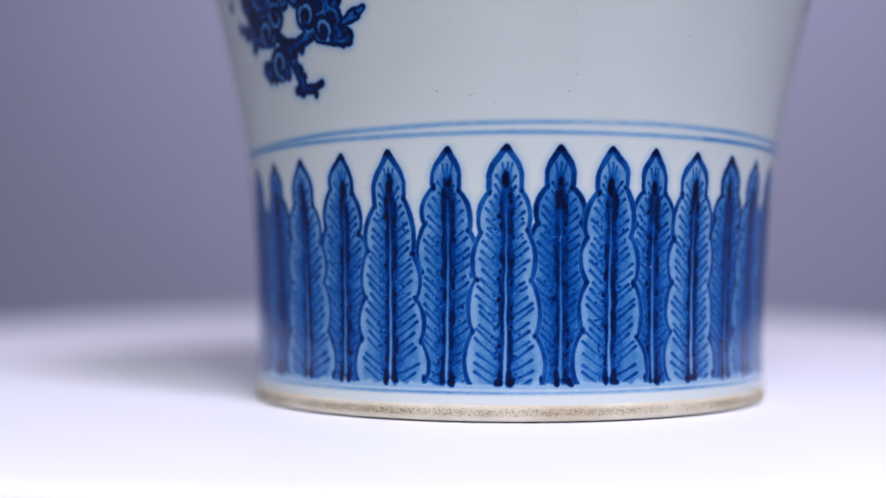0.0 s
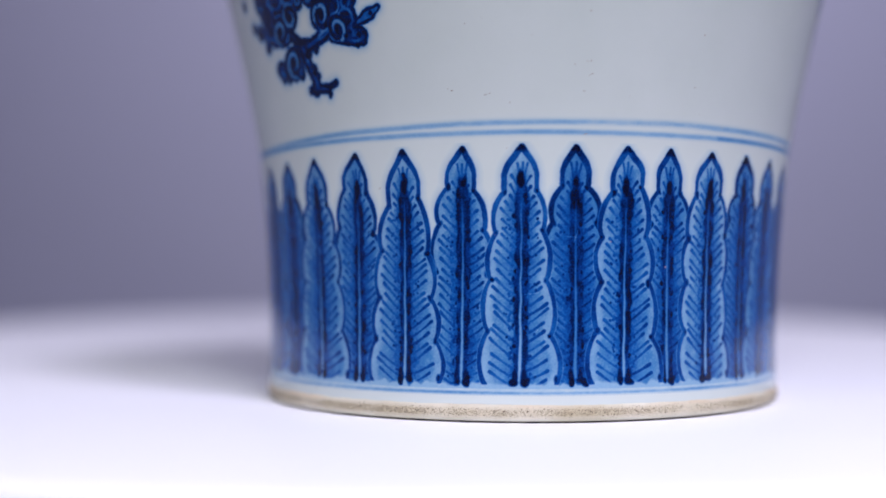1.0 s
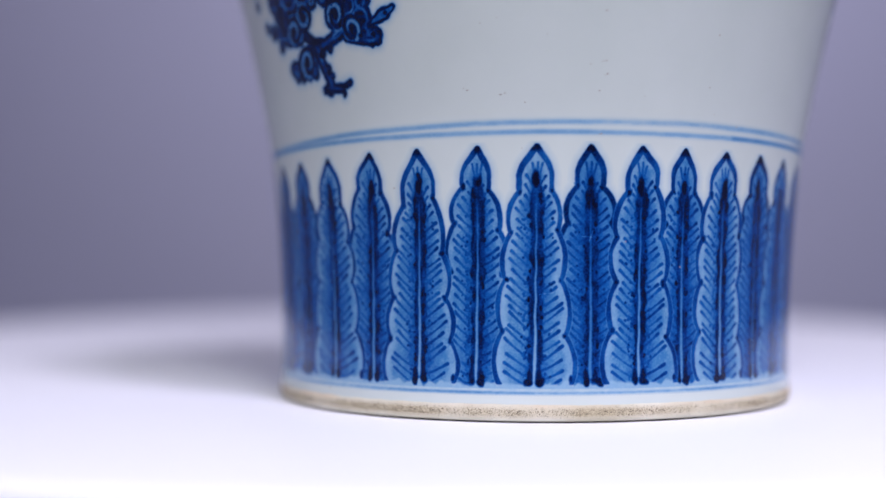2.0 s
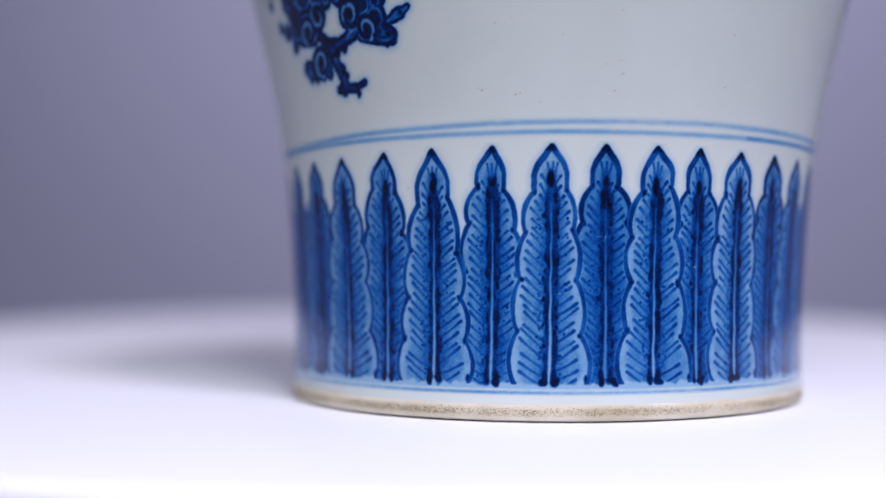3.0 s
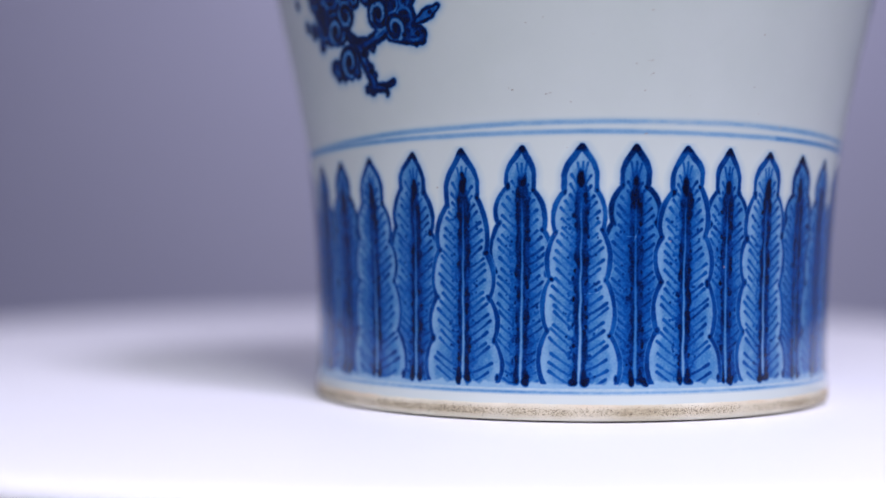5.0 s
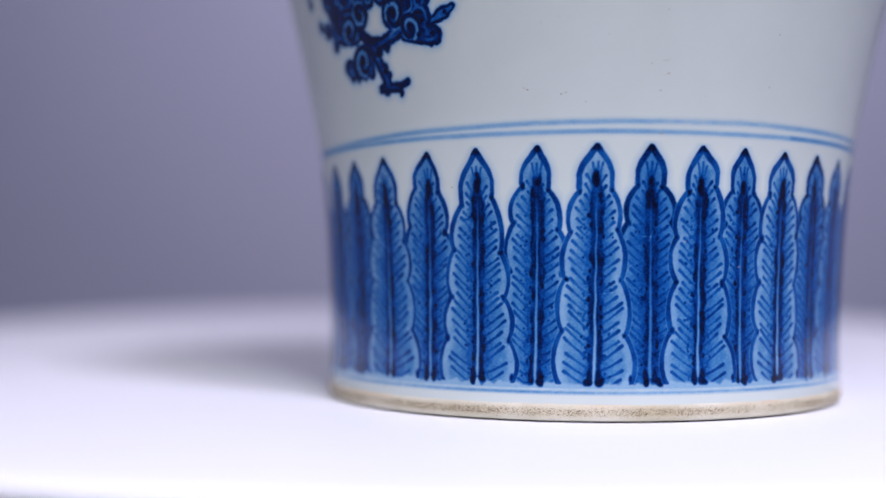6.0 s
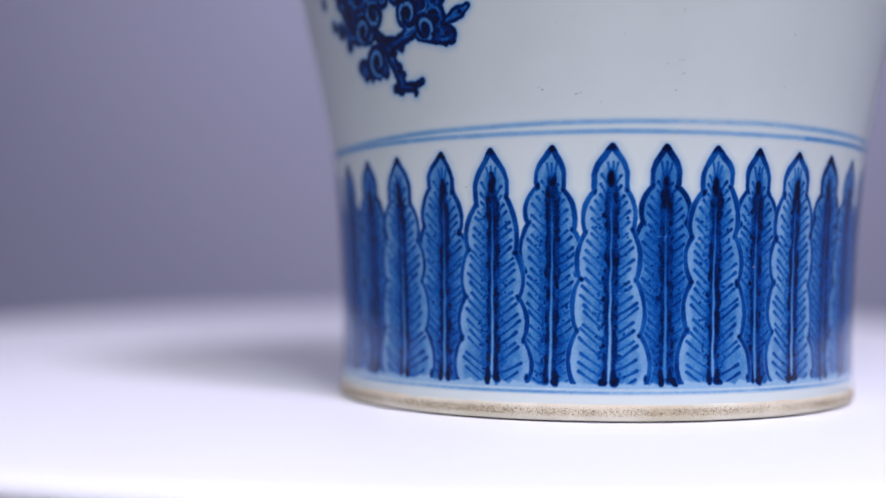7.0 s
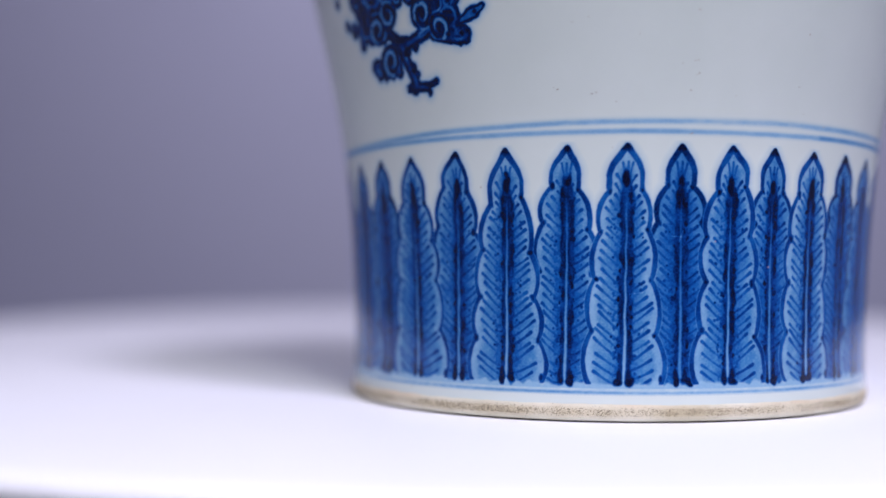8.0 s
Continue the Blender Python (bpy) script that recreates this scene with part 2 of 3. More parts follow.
def value_noise(x, y, seed):
    """Smooth noise between -1 and 1 over two coordinates."""
    table = np.random.RandomState(seed).rand(4096) * 2 - 1
    xi, yi = np.floor(x).astype(int), np.floor(y).astype(int)
    fx, fy = x - xi, y - yi
    fx, fy = fx * fx * (3 - 2 * fx), fy * fy * (3 - 2 * fy)
    at = lambda a, b: table[(a * 73 + b * 911) % 4096]
    return (at(xi, yi) * (1 - fx) + at(xi + 1, yi) * fx) * (1 - fy) + (at(xi, yi + 1) * (1 - fx) + at(xi + 1, yi + 1) * fx) * fy


def to_segment(u, v, a, b):
    """Distance to the line from a to b, and how far along it."""
    du, dv = b[0] - a[0], b[1] - a[1]
    t = np.clip(((u - a[0]) * du + (v - a[1]) * dv) / (du * du + dv * dv), 0, 1)
    return np.hypot(u - a[0] - t * du, v - a[1] - t * dv), t


def band_tone(deg, z_mm):
    """Cobalt in the pale band that runs round under the leaves."""
    d = soft(z_mm, 8.3, 1.6) * soft(-z_mm, -5.5, 1.2) * (0.072 + 0.022 * value_noise(deg * 0.15, z_mm * 0.4, 70) + 0.015 * value_noise(deg * 1.1, z_mm * 1.5, 74))
    line = soft(np.abs(z_mm - 6.1 - 0.06 * value_noise(deg * 0.1, z_mm * 0, 72)), 0.26, 0.8)
    d = np.maximum(d, line * (0.23 + 0.06 * value_noise(deg * 0.12, z_mm * 0, 71) + 0.05 * value_noise(deg * 1.5, z_mm * 3, 73)))
    return np.clip(d, 0, 1)


# ---- the plantain leaves, in millimetres: u across, v up from the leaf's foot ----
REF = 64.0
LEAF_FOOT, LEAF_H = 7.9, 47.0
TIP_T, TIP_HALF = np.array((0, 0.14, 0.32, 0.55, 0.8, 1.0)), np.array((2.7, 2.86, 2.86, 2.36, 1.08, 0.0))


class Leaf:
    """One leaf with its own hand: the lobes' nodes as (height, half width) on both sides from the top down, then veins, dots and blots."""

    def __init__(self, k, angle, front, lean=0.0, left=(), right=(), pools=(), full=0.0):
        rnd = random.Random(100 + k)
        self.k, self.angle, self.front, self.lean = k, angle, front, lean
        self.high = LEAF_H - 0.012 * min(abs(angle), 60) + rnd.uniform(-0.12, 0.12)
        usual = ((37.8, 3.1), (29.8, 4.8), (20.2, 5.8), (9.9, 6.6), (0.4, 7.9)) if front else ((39.0, 2.8), (31.8, 4.6), (22.5, 5.4), (12.0, 6.0), (0.4, 6.6))
        self.nodes, self.half, self.bulge = {}, {}, {}
        for s, given in ((-1, left), (1, right)):
            rows = list(given) + [(v + rnd.uniform(-0.6, 0.6), h + rnd.uniform(-0.3, 0.3)) for v, h in usual[len(given):]]
            rows = rows[::-1]
            self.nodes[s] = [0.0] + [v for v, _ in rows[1:]]
            self.half[s] = [h for _, h in rows]
            self.bulge[s] = [rnd.uniform(1.15, 1.5) for _ in range(4)]
        self.stroke = rnd.uniform(0.47, 0.55)
        self.tone = (rnd.uniform(0.0, 0.03) if front else rnd.uniform(0.035, 0.065)) + full
        self.veins = {}
        for s in (-1, 1):
            rows, v = [], rnd.uniform(-1.6, -0.6)
            while v < self.high - 7.2:
                near_tip = max(0.0, (v - self.high + 16) / 9)
                rise = (rnd.uniform(0.66, 0.84) if s < 0 else rnd.uniform(0.5, 0.68)) + 0.55 * near_tip
                deep = rnd.uniform(0.39, 0.47) if s < 0 else rnd.uniform(0.44, 0.58)
                rows.append((v, rise, rnd.uniform(0.66, 0.80), rnd.uniform(0.28, 0.36), deep))
                v += rnd.uniform(1.65, 2.05)
            self.veins[s] = rows
        self.blob = {s: [(rnd.uniform(0.42, 0.7), rnd.uniform(0.72, 0.95), rnd.uniform(-0.25, 0.15), rnd.uniform(0.6, 1.0)) for _ in range(4)] for s in (-1, 1)}
        self.dots = [(s * rnd.uniform(1.5, 3.3), rnd.uniform(1, self.high - 13), rnd.uniform(0.22, 0.36), rnd.uniform(0.5, 0.78)) for s in (-1, 1) for _ in range(15)]
        self.foot = pools or (rnd.uniform(0.62, 0.92), rnd.uniform(0.65, 1.05))
        self.pool = {s: rnd.uniform(0.9, 1.0) for s in (-1, 1)}
        self.blots = [(rnd.choice((-1, 1, 1)) * rnd.uniform(0.6, 1.5), rnd.uniform(0, self.high - 10), rnd.uniform(0.3, 0.6), rnd.uniform(0.8, 0.98)) for _ in range(26)]
        self.heart = (rnd.choice((-1, 1)), rnd.uniform(0.9, 1.7), rnd.uniform(2.4, 4.0))
        self.fan = [(a + rnd.uniform(-0.1, 0.1), rnd.uniform(2.4, 3.0)) for a in (-0.85, 0.0, 0.9)]

    def edge(self, v, s):
        """Half the leaf's width at height v, on side s."""
        n, h, g = self.nodes[s], self.half[s], self.bulge[s]
        out = np.zeros_like(v)
        for k in range(4):
            t = np.clip((v - n[k]) / (n[k + 1] - n[k]), 0, 1)
            inside = (v >= n[k]) & (v < n[k + 1])
            out = np.where(inside, h[k] + (h[k + 1] - h[k]) * t + g[k] * np.sin(np.pi * t) ** 0.72, out)
        t = np.clip((v - n[4]) / (self.high - n[4]), 0, 1)
        out = np.where(v >= n[4], h[4] / 2.7 * hermite(t, TIP_T, TIP_HALF), out)
        return np.where(v < 0, h[0], out)

    def paint(self, u, v):
        """How much cobalt lies at each place, and how far the leaf covers what is under it."""
        k = self.k
        u = u - self.lean * (1 - v / self.high) + 0.12 * value_noise(u * 0.35, v * 0.3, k) + 0.05 * value_noise(u * 1.6, v * 1.4, k + 50)
        au, rows = np.abs(u), v[:, 0]
        inner = np.where(u < 0, self.edge(rows, -1)[:, None], self.edge(rows, 1)[:, None])
        gap = np.full_like(u, 9.0)
        for k_off in range(-18, 19):
            at = rows + k_off * 0.12
            w = np.where(u < 0, self.edge(at, -1)[:, None], self.edge(at, 1)[:, None])
            gone = ((at > self.high) | (at < -0.1))[:, None]
            gap = np.minimum(gap, np.where(gone, 9.0, np.hypot(w - au, k_off * 0.12)))
        gap = np.minimum(gap, np.hypot(au, v - self.high))
        gap = np.where((inner > au) & (v < self.high), gap, -gap)
        pen = self.stroke * (1 + 0.20 * value_noise(u * 0.3, v * 0.25, k + 7)) * (1 + 0.22 * soft(-v, -self.high + 4, 5))
        cover = soft(-gap, pen, 0.35) * (v > -0.6)
        inside = soft(-gap, 0.0, 0.3) * soft(-v - 0.5 * value_noise(u * 0.8, v * 0.3, k + 17), 0.1, 1.2)
        # pale wash, deeper towards the rib and mottled there
        mottle = 0.5 + 0.5 * value_noise(u * 1.9, v * 1.5, k + 4)
        grain = 1 + 0.07 * value_noise(u * 3.1, v * 2.7, k + 61) + 0.10 * value_noise(u * 0.8, v * 0.7, k + 62)
        wash = 0.165 + 0.02 * (u > 0) + self.tone + 0.02 * np.clip(v / 34, 0, 1) + 0.08 * soft(-gap, -1.9, 1.6) + 0.03 * value_noise(u * 0.5, v * 0.22, k + 3)
        wash = wash + (0.17 + 0.19 * mottle) * np.exp(-(au / (np.clip(0.33 * inner, 0.9, 2.4) * (1 + 0.2 * (u > 0)) + 0.3 * value_noise(u * 0, v * 0.3, k + 6))) ** 2) * soft(v, self.high - 5, 4)
        d = np.clip(wash, 0.03, 1) * grain * inside
        # veins: short slanting strokes, round and fuller at the outer end
        for side in (-1, 1):
            for v0, rise, reach, thick, deep in self.veins[side]:
                far = max(float(self.edge(np.array([v0 + 2.5]), side)[0]) * reach, 1.2)
                far = min(far, max(float(self.edge(np.array([v0 + rise * far]), side)[0]) - 1.25, 1.0))
                near = v0 - 3 < 0
                dist, t = to_segment(u, v + 0.25 * np.sin(np.clip(au / far, 0, 1) * np.pi), (side * 0.5, v0 + 0.1), (side * far, v0 + rise * far * (0.75 if near else 1.0)))
                stroke = soft(dist, thick * (0.95 + 0.35 * soft(-t, -0.8, 0.35)), 0.26)
                d = np.maximum(d, stroke * (deep + self.tone * 0.6 + 0.10 * (1 - t) + 0.07 * soft(-t, -0.82, 0.3)) * grain * inside)
                # a bead of cobalt where the brush was set down
                bu, bv = side * (1.7 + 0.7 * ((v0 * 7.3) % 1)), v0 + rise * 1.8 - 0.5
                if far > 3 and side < 0:
                    d = np.maximum(d, soft(np.abs(np.hypot(u - bu, v - bv) - 0.18), 0.2, 0.25) * (deep + 0.14) * inside)
        # cobalt piled in grains along the rib
        pile = soft(-value_noise(u * 1.8, v * 1.6, k + 23), -0.46, 0.3) * np.exp(-((au - 1.2) / 1.9) ** 2) * soft(v, self.high - 9, 4)
        d = np.maximum(d, pile * (0.80 - 0.3 * np.clip(v / 34, 0, 1)) * inside)
        # a little fan of strokes over the heart of the tip
        top = self.high - 5.6
        for a, long in self.fan:
            dist, t = to_segment(u, v, (a * 0.5, top - 0.6), (a * 1.15, top + long - 0.35 * abs(a)))
            d = np.maximum(d, soft(dist, 0.24 + 0.06 * t, 0.26) * (0.46 + self.tone) * inside)
        # dark band on both sides of the rib
        ragged = 1.4 + 0.3 * (u > 0) + 0.34 * value_noise(u * 0.2 + 5, v * 0.8, k + 11) + 0.16 * value_noise(u * 0.9, v * 2.2, k + 12)
        ragged = ragged * np.clip((top + 3.5 - v) / 8, 0.45, 1)
        band = soft(au, ragged, 0.9) * soft(v, top, 1.2)
        d = np.maximum(d, band * (0.76 + 0.02 * soft(-v, -26, 14) + 0.15 * value_noise(u * 0.9, v * 0.45, k + 13)) * grain * inside)
        for bu, bv, br, deep in self.blots:
            d = np.maximum(d, soft(np.hypot((u - bu) * 1.2, (v - bv) * 0.75) + 0.15 * value_noise(u * 2, v * 2, k + 24), br, 0.5) * deep * inside)
        for du, dv, dr, deep in self.dots:
            d = np.maximum(d, soft(np.hypot(u - du, (v - dv) * 0.9), dr, 0.22) * deep * inside)
        # the pale rib left bare between them
        rib = soft(np.abs(u - 0.08 * value_noise(u * 0, v * 0.12, k + 21)), 0.07 + 0.30 * np.clip(1 - v / 36, 0, 1), 0.42) * soft(v, self.high - 11, 6)
        d = d * (1 - rib) + rib * (0.16 + self.tone + 0.16 * np.clip(v / 36, 0, 1)) * inside
        # pooled cobalt: the heart of the tip, and the foot beside the rib
        hs, h1, h2 = self.heart
        rough = 0.35 * value_noise(u * 1.1, v * 0.9, k + 42)
        d = np.maximum(d, soft(np.hypot(u + 0.1 * hs, (v - top + h1) * 0.35) + 1.0 * rough, 0.82, 0.85) * 0.98 * inside)
        d = np.maximum(d, soft(np.hypot(u - 0.75 * hs, (v - top + h1 + h2) * 0.38) + rough, 0.6, 0.7) * 0.92 * inside)
        for side in (-1, 1):
            d = np.maximum(d, soft(np.hypot((u - side * 0.95), (v - 1.2) * 0.3), 0.72, 0.7) * 0.92 * self.pool[side] * inside)
            r = self.foot[0 if side < 0 else 1]
            d = np.maximum(d, soft(np.hypot((u - side * (0.35 + 0.85 * r)) / (r / 0.7), (v - 0.35) * 0.8) + 0.32 * value_noise(u * 0.9 + 3, v * 0.8, k + 44), 0.75, 0.6) * self.pool[side])
        # the outline with its blobs at the nodes and the point
        line = soft(np.abs(gap), pen, 0.34) * soft(-v, 0.2, 0.4)
        apex = soft(self.high - v + 0.35 * value_noise(u * 1.2, v * 1.2, k + 82), 0.65, 1.2)
        d = np.maximum(d, line * (0.58 + self.tone + 0.34 * apex + 0.12 * value_noise(u * 0.6, v * 0.35, k + 31)))
        for side in (-1, 1):
            for nv, (size, deep, off, tall) in zip(self.nodes[side][1:], self.blob[side]):
                nu = side * (float(self.edge(np.array([nv]), side)[0]) + 0.05 + off)
                d = np.maximum(d, soft(np.hypot(u - nu, (v - nv) * tall) + 0.22 * value_noise(u * 1.5, v * 1.5, k + 81), size, 0.8) * deep)
        d = np.maximum(d, soft(np.hypot(u - self.half[1][0] + 0.1, (v - 0.9) * 0.6), 0.5, 0.6) * 0.8)
        # the blue bleeds a little into the glaze outside the outline
        halo = 0.13 * np.exp(-np.maximum(-gap - pen * 0.6, 0) / 0.7) * (v > -1)
        d = np.maximum(d, halo * soft(-gap, 2.1, 1.6))
        return np.clip(d, 0, 1), cover


# fine scratches through the glaze: angle and height of both ends
SCRATCHES = ((-1.92, 25.65, 0.9, 26.05), (5.8, 37.25, 8.3, 37.05), (-27.2, 14.2, -25.7, 15.2), (0.4, 18.1, 1.4, 19.5), (7.9, 38.4, 7.2, 36.2))


def front_row():
    """The ten leaves in clear view, each with the lobes that the brush gave it."""
    return [
        Leaf(0, -45.9, True, 0.4, ((37.1, 3.3),), ((36.9, 3.1), (28.8, 4.9), (20.4, 5.8), (9.9, 6.8), (0.5, 8.4)), full=0.04),
        Leaf(1, -34.5, False, -0.5, ((39.8, 3.4), (31.9, 5.2)), ((38.8, 2.2), (30.3, 3.9)), full=0.04),
        Leaf(2, -24.2, True, -0.4, ((35.9, 3.4), (26.8, 5.5), (17.1, 6.2), (8.6, 7.1), (0.5, 8.0)), ((37.2, 3.1), (26.1, 4.9), (16.9, 5.7), (8.5, 6.8), (0.9, 7.8)), full=0.015),
        Leaf(3, -12.85, False, -0.5, ((39.2, 3.0), (32.0, 4.7)), ((38.5, 2.3), (30.5, 4.2)), pools=(0.6, 0.9)),
        Leaf(4, -2.25, True, -0.3, ((38.1, 3.4), (30.1, 5.1), (20.8, 6.0), (10.5, 6.6), (0.9, 7.2)), ((38.4, 2.8), (30.5, 4.2), (20.6, 5.1), (9.6, 6.1), (0.8, 7.6)), pools=(0.85, 0.95)),
        Leaf(5, 7.2, False, 0.7, ((39.4, 2.6), (32.1, 4.4)), ((39.0, 2.5), (32.1, 4.2)), pools=(0.6, 1.5), full=0.08),
        Leaf(6, 16.75, True, 0.5, ((38.2, 2.9), (29.2, 4.8), (20.3, 5.0), (10.5, 5.9), (0.9, 7.1)), ((39.2, 3.2), (29.4, 4.4), (20.1, 5.4), (9.0, 6.3), (0.5, 8.4)), pools=(0.55, 0.85), full=0.03),
        Leaf(7, 25.4, False, 1.0, ((38.5, 2.6), (31.8, 3.9)), ((38.3, 2.6), (30.4, 4.8)), pools=(0.5, 0.95), full=0.05),
        Leaf(8, 35.05, True, 1.0, ((38.2, 3.5), (29.2, 5.4), (20.0, 5.7), (10.0, 6.1), (0.3, 6.4)), ((38.3, 3.1), (29.8, 5.2), (19.6, 5.1), (8.3, 5.7), (0.4, 7.0))),
        Leaf(9, 45.3, False, 1.2, ((38.5, 2.8), (33.5, 4.6)), ((38.9, 3.3),), full=0.07),
    ]


def leaf_row():
    leaves = front_row()
    first, last, rest = leaves[0].angle, leaves[-1].angle, 26
    step = (360 - (last - first)) / (rest + 1)
    for j in range(1, rest + 1):
        k = len(leaves)
        leaves.append(Leaf(k, last + step * j, k % 2 == 0, full=0.085))
    for leaf in leaves:
        a = (leaf.angle + 180) % 360 - 180
        cell = 0.125 if abs(a) < 48 else 0.17 if abs(a) < 80 else 0.32
        u = np.arange(-10.4, 10.41, cell)
        v = np.arange(-1.2, leaf.high + 1.2, cell)
        uu, vv = np.meshgrid(u, v)
        d, cover = leaf.paint(uu, vv)
        keep = (cover > 0.01) | (d > 0.01)
        if leaf.front:
            # what shows beside the outline belongs to the leaves behind
            under = np.zeros_like(d)
            for j in (leaf.k - 1, (leaf.k + 1) % len(leaves)):
                other = leaves[j]
                gap = (other.angle - leaf.angle + 180) % 360 - 180
                dd, _ = other.paint(uu - math.radians(gap) * REF, vv)
                under = np.maximum(under, dd)
            d = np.maximum(d, under * (1 - cover))
        deg = leaf.angle + np.degrees(uu / REF)
        for a0, z0, a1, z1 in SCRATCHES:
            dist, _ = to_segment(np.radians(deg) * REF, LEAF_FOOT + vv, (math.radians(a0) * REF, z0), (math.radians(a1) * REF, z1))
            d = d * (1 - 0.55 * soft(dist, 0.06, 0.16) * (value_noise(uu * 2.3, vv * 2.3, 91) > -0.1))
        d = np.maximum(d, band_tone(deg, LEAF_FOOT + vv))
        skin("plantain_leaf", np.radians(leaf.angle) + u / REF, (LEAF_FOOT + v) / 1000, 0.000018 if leaf.front else 0.000012, d, keep,
             "painted cobalt blue leaf with a lobed outline" if leaf.front else "painted cobalt blue leaf half hidden behind its neighbours")


def painted_rings():
    """Two brushed blue lines side by side all round, uneven in tone; the upper one sags towards the sides, the lower one starts anew where the brush was filled."""
    th = np.linspace(-math.pi, math.pi, 1441)
    z = np.linspace(56.7, 61.7, 52)
    tt, zz = np.meshgrid(np.degrees(th), z)
    d = np.zeros_like(tt)
    sag = 1.5 * (1 - np.cos(np.radians(np.clip(tt - 25, -90, 90))))
    for mid, half, deep, seed in ((57.85, 0.57, 0.142, 61), (59.98 - sag, 0.62, 0.125, 65)):
        wob = 0.07 * value_noise(tt * 0.08, zz * 0, seed)
        tone = deep + 0.05 * soft(tt, -22, 40) + 0.05 * soft(-tt, -40, 50) + 0.04 * value_noise(tt * 0.07, zz * 0.5, seed + 1) + 0.02 * value_noise(tt * 0.6, zz * 1.5, seed + 2)
        d = np.maximum(d, 1.1 * np.exp(-((zz - mid - wob) / half) ** 2) * tone)
    fresh = soft(np.abs(zz - 57.85), 0.45, 0.6) * soft(-tt, -36, 1.0) * soft(tt, 76, 60)
    d = np.clip(d + 0.08 * fresh, 0, 1)
    skin("painted_double_line", th, z / 1000, 0.000008, d, d > 0.004, "two brushed blue lines side by side")


def base_band():
    """The pale wash under the leaves, closed below by a line."""
    th = np.linspace(-math.pi, math.pi, 1441)
    z = np.linspace(4.7, 9.4, 34)
    tt, zz = np.meshgrid(np.degrees(th), z)
    d = band_tone(tt, zz)
    skin("painted_band", th, z / 1000, 0.000006, d, np.ones_like(d, bool), "pale blue painted band under the leaves")


def cloud_scroll(angle, z_mid):
    """A scrolling cloud with spiral heads, a leaf and a scalloped trailing tail, on the shoulder side of the wall."""
    ref = 70.0
    u = np.arange(-26, 24, 0.14)
    v = np.arange(-11, 24, 0.14)
    uu, vv = np.meshgrid(u, v)
    x = uu + 0.22 * value_noise(uu * 0.35, vv * 0.35, 201) + 0.06 * value_noise(uu * 1.1, vv * 1.1, 202)
    y = vv + 0.22 * value_noise(uu * 0.35, vv * 0.35, 203) + 0.06 * value_noise(uu * 1.1, vv * 1.1, 204)
    scrolls = ((-3.7, 8.9, 2.9, 0.2, -1), (-7.9, 6.3, 3.2, 0.4, 1), (6.5, 7.6, 3.1, 1.0, 1), (10.5, 4.4, 2.9, 2.6, -1), (-4.7, -0.7, 3.5, 0.9, 1))
    west = ((-23.3, 14.8, 1.0), (-19.9, 9.0, 1.2), (-17.0, 7.8, 1.7), (-12.2, 11.0, 3.3), (-14.6, 13.8, 2.4), (-12.2, 7.2, 3.0), (-10.4, 5.0, 1.7), (-6.2, 5.0, 1.7), (-3.0, 13.4, 3.3), (-8.0, 14.0, 4.0), (1.5, 13.3, 2.4), (-0.2, 11.4, 1.8), (3.4, 11.4, 1.8))
    east = ((13.6, 3.2, 2.3), (16.1, 2.4, 2.0), (13.0, 6.4, 2.9), (9.5, 9.4, 3.4), (13.6, 9.6, 2.3), (6.8, 14.0, 3.8), (12.0, 14.5, 4.0))
    tail = ((1.1, 0.6, 0.9), (2.1, -2.7, 0.9), (2.9, -4.3, 0.8), (-10.1, -1.4, 1.9), (-9.4, -2.9, 1.5), (-7.0, -3.3, 1.3), (-4.6, -3.4, 1.2), (-2.4, -3.4, 1.1), (3.5, 1.3, 0.9),
            (0.2, -7.0, 0.9), (1.9, -7.8, 0.8), (6.0, -8.1, 0.75), (8.2, -6.4, 0.55))
    bars = ((-0.6, 2.4, 0.0, -0.1, 1.2), (0.0, -0.1, 0.8, -2.3, 1.25), (0.8, -2.3, 1.7, -4.4, 1.2), (1.7, -4.4, 2.4, -6.4, 1.25), (1.0, -6.6, 5.6, -7.2, 1.0), (5.4, -7.1, 8.0, -6.3, 0.65),
            (-3.8, 5.2, -2.4, 3.6, 1.2), (-2.4, 3.6, -0.9, 2.5, 1.25), (-0.9, 2.5, 2.0, 2.4, 1.25), (2.0, 2.4, 5.2, 3.4, 1.25), (5.2, 3.4, 7.2, 4.4, 1.5), (-14.0, 6.2, -14.2, 3.8, 1.2), (10.4, 3.2, 15.4, 2.0, 1.7))
    sd = np.full_like(x, 99.0)
    for cx, cy, r in west + east + tail + tuple(s[:3] for s in scrolls):
        sd = np.minimum(sd, np.hypot(x - cx, y - cy) - r)
    for ax, ay, bx, by, r in bars:
        sd = np.minimum(sd, to_segment(x, y, (ax, ay), (bx, by))[0] - r)
    # the teardrop left bare between the two heads
    drop, t = to_segment(x, y, (0.7, 5.9), (1.8, 10.2))
    sd = np.maximum(sd, 1.75 * (1 - 0.8 * t) - drop)
    # the small leaf that sprouts from the side
    dist, t = to_segment(x, y, (15.8, 5.0), (21.0, 7.5))
    sprout = dist - (0.5 + 0.75 * np.sin(np.pi * np.clip(t * 0.86 + 0.1, 0, 1)))
    sd = np.minimum(sd, sprout)
    sd = sd + 0.15 * value_noise(uu * 0.8, vv * 0.8, 208)
    inside = soft(sd, 0.05, 0.5)
    d = inside * (0.85 + 0.10 * value_noise(x * 0.6, y * 0.6, 205) + 0.13 * value_noise(x * 1.4, y * 1.4, 206))
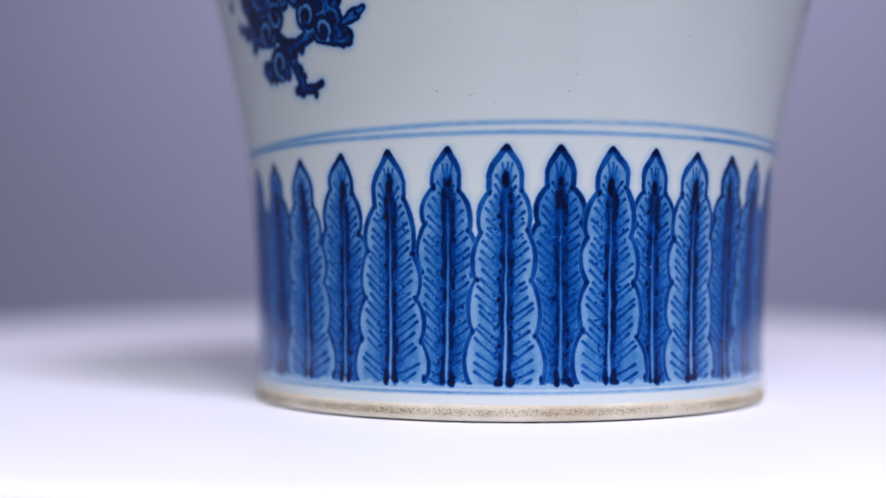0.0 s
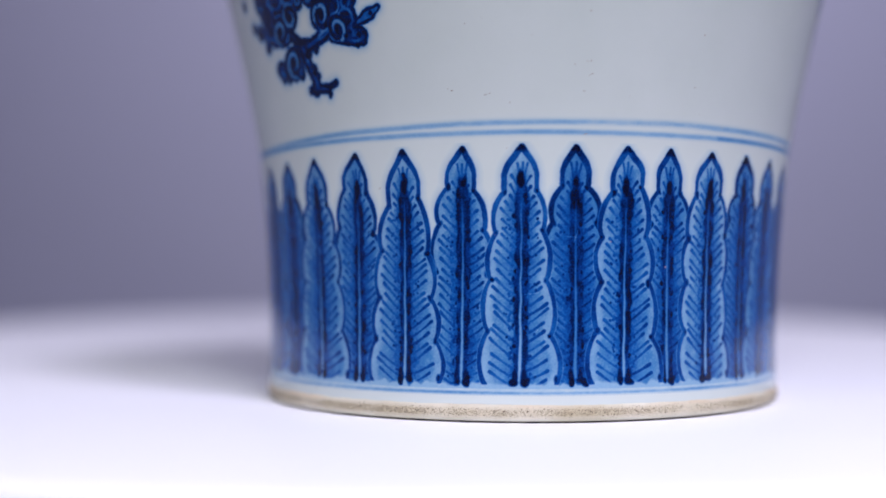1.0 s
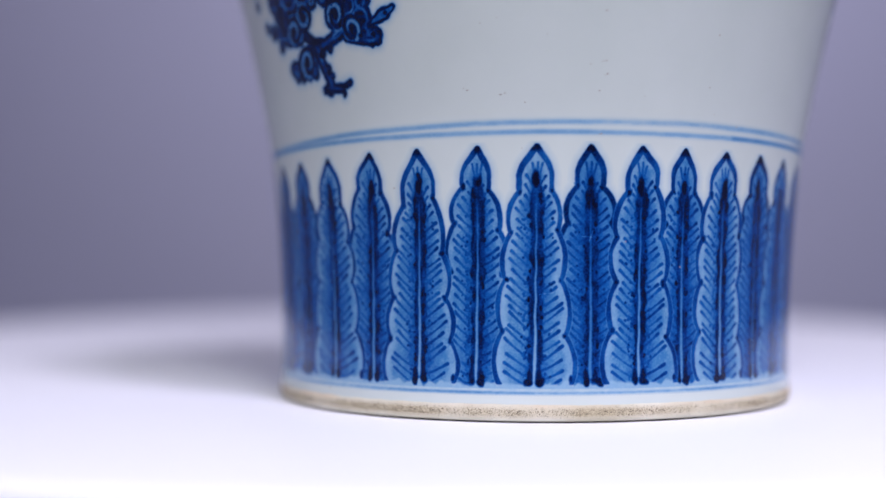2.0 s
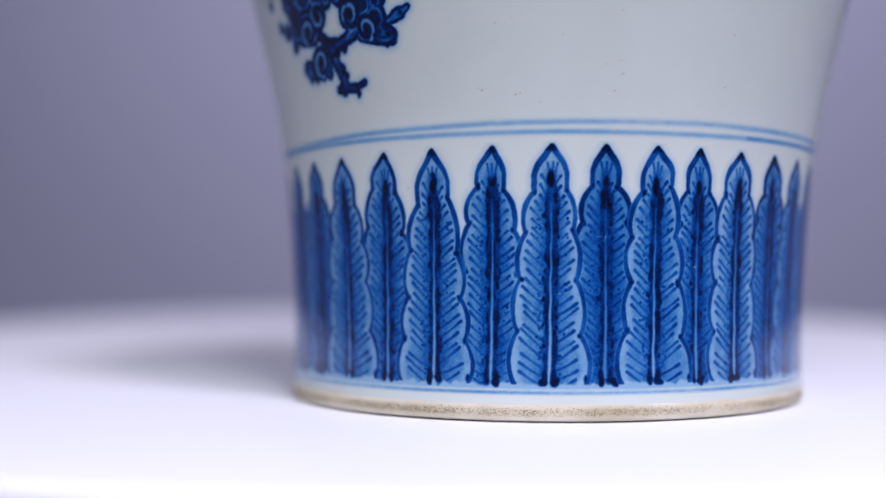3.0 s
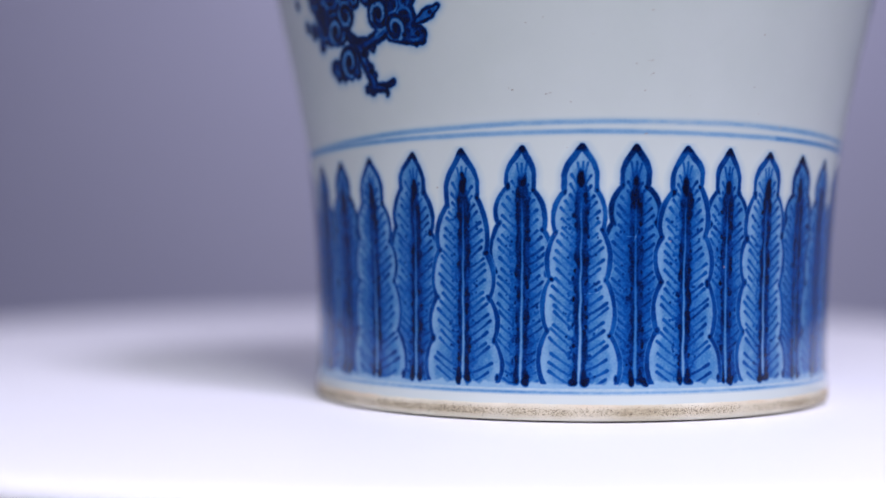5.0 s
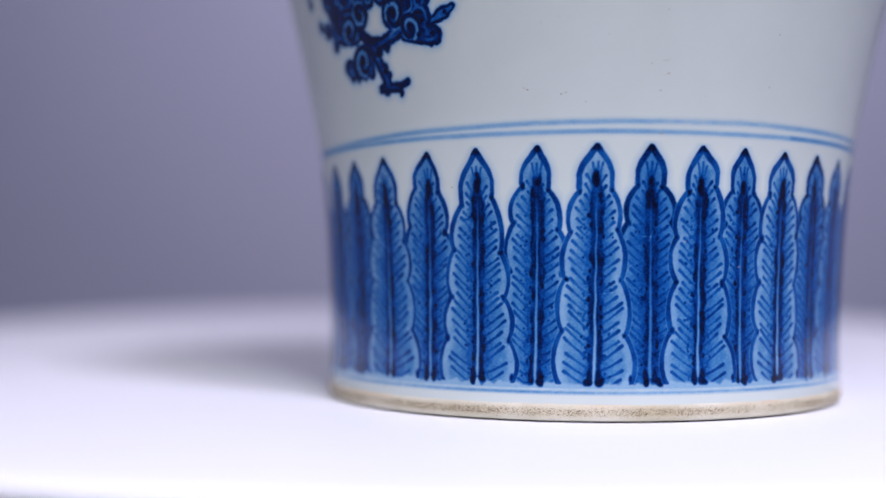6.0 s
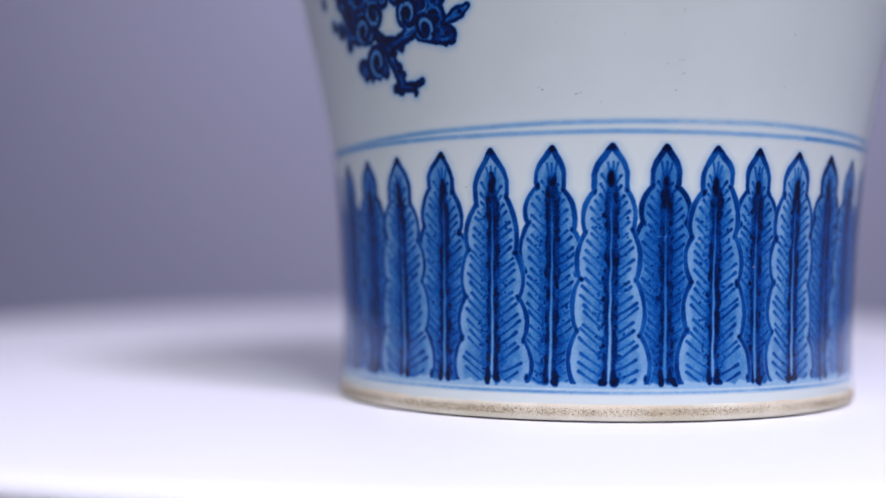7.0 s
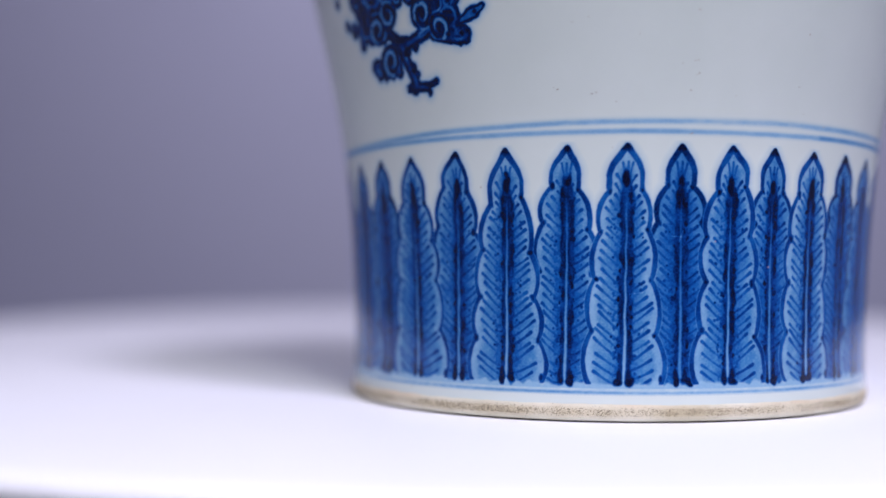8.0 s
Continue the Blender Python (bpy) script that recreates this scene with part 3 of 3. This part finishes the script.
    # a paler line runs inside the edge
    inner = soft(np.abs(sd + 1.15), 0.28, 0.5) * np.clip(0.6 + 0.8 * value_noise(uu * 0.4, vv * 0.4, 209), 0, 1)
    d = d * (1 - inner) + inner * 0.31
    d = np.where(sprout < -0.35, 0.45 + 0.1 * value_noise(x, y, 213), d)
    # spirals: a dark core in a pale winding line, closed by a dark one
    for cx, cy, r, turn, hand in scrolls:
        rr, aa = np.hypot(x - cx, (y - cy) * 0.86), np.arctan2(y - cy, x - cx) * hand
        phase = (rr / 1.95 - (aa + turn) / (2 * np.pi)) % 1.0
        here = soft(rr, r - 0.3, 0.6)
        wind = soft(np.abs(phase - 0.5), 0.21, 0.24) * soft(-rr, -0.9, 0.5)
        d = d * (1 - here) + here * ((0.91 + 0.10 * value_noise(x * 1.2, y * 1.2, 212)) * (1 - wind) + wind * 0.27)
        d = np.maximum(d, soft(np.hypot((x - cx) * 1.15, (y - cy) * 0.7), 0.8, 0.6) * 0.97)
    d = np.maximum(d, soft(np.abs(sd + 0.25 + 0.2 * value_noise(uu * 1.3, vv * 1.3, 210)), 0.40, 0.6) * (0.90 + 0.10 * value_noise(x * 0.8, y * 0.8, 207)))
    # pooled spots
    for cx, cy, r in ((12.9, 3.0, 0.7), (16.0, 2.6, 0.6), (19.3, 6.7, 0.5), (-1.6, 3.1, 0.9), (-2.4, 3.9, 0.7), (1.9, -3.4, 0.8), (0.3, 0.6, 0.8), (8.1, -6.4, 0.5), (1.9, -7.9, 0.5), (6.0, -8.0, 0.5), (-12.0, 9.0, 0.9)):
        d = np.maximum(d, soft(np.hypot(x - cx, (y - cy) * 0.85) + 0.2 * value_noise(x * 1.5, y * 1.5, 214), r, 0.6) * 0.95 * inside)
    rnd = random.Random(5)
    for _ in range(110):
        cx, cy, r = rnd.uniform(-14, 18), rnd.uniform(-8, 16), rnd.uniform(0.14, 0.3)
        d = np.maximum(d, soft(np.hypot(x - cx, y - cy), r, 0.3) * 0.84 * soft(sd, -0.3, 0.4))
    d = np.maximum(d, 0.20 * np.exp(-np.maximum(sd, 0) / 0.6) * soft(sd, 2.0, 1.0))
    skin("painted_cloud", np.radians(angle) + u / ref, (z_mid + v) / 1000, 0.00001, np.clip(d, 0, 1), d > 0.005, "painted dark cobalt scrolling cloud")


def kiln_speck(angle, z_mm, size):
    """A small brown pit in the glaze."""
    a, z = math.radians(angle), z_mm / 1000
    r = float(radius(z)) + 0.00003
    rnd = random.Random(int(angle * 10 + z_mm * 100))
    bm = bmesh.new()
    turn = Matrix.Translation((SLUMP * (z - 0.047), 0, 0)) @ Matrix.Rotation(a, 4, "Z") @ Matrix.Translation((0, -r, z))
    ring = []
    for k in range(9):
        b = 2 * math.pi * k / 9
        s = 1.2 * size / 1000 * rnd.uniform(0.3, 1.0)
        ring.append(bm.verts.new(turn @ Vector((s * 1.5 * math.cos(b), 0, s * 0.5 * math.sin(b) + s * 0.3 * math.cos(b)))))
    tip = bm.verts.new(turn @ Vector((0, -0.00005, 0)))
    for k in range(9):
        bm.faces.new((ring[k], ring[(k + 1) % 9], tip))
    part("kiln_speck", bm, SPECK, vase, "tiny brown pit in the glaze")


vase_body()
base_band()
painted_rings()
leaf_row()
cloud_scroll(-44.0, 76.0)
cloud_scroll(88.0, 77.0)
for angle, z_mm, size in ((-29.35, 47.5, 0.24), (-5.0, 54.7, 0.17), (-0.8, 76.4, 0.2), (6.4, 70.9, 0.22), (8.5, 71.5, 0.2), (9.1, 71.6, 0.24), (9.4, 69.1, 0.26), (9.0, 68.8, 0.15),
                          (8.2, 65.8, 0.2), (-15.0, 66.6, 0.17), (-14.4, 66.2, 0.26), (-8.6, 65.2, 0.22), (-7.9, 65.4, 0.24), (-4.4, 63.6, 0.18), (29.1, 67.6, 0.2), (8.8, 57.5, 0.3),
                          (36.8, 60.2, 0.28), (8.6, 81.0, 0.24), (-11.7, 78.9, 0.18), (-9.0, 79.8, 0.16), (30.9, 62.4, 0.14), (16.3, 65.0, 0.12)):
    kiln_speck(angle, z_mm, size)
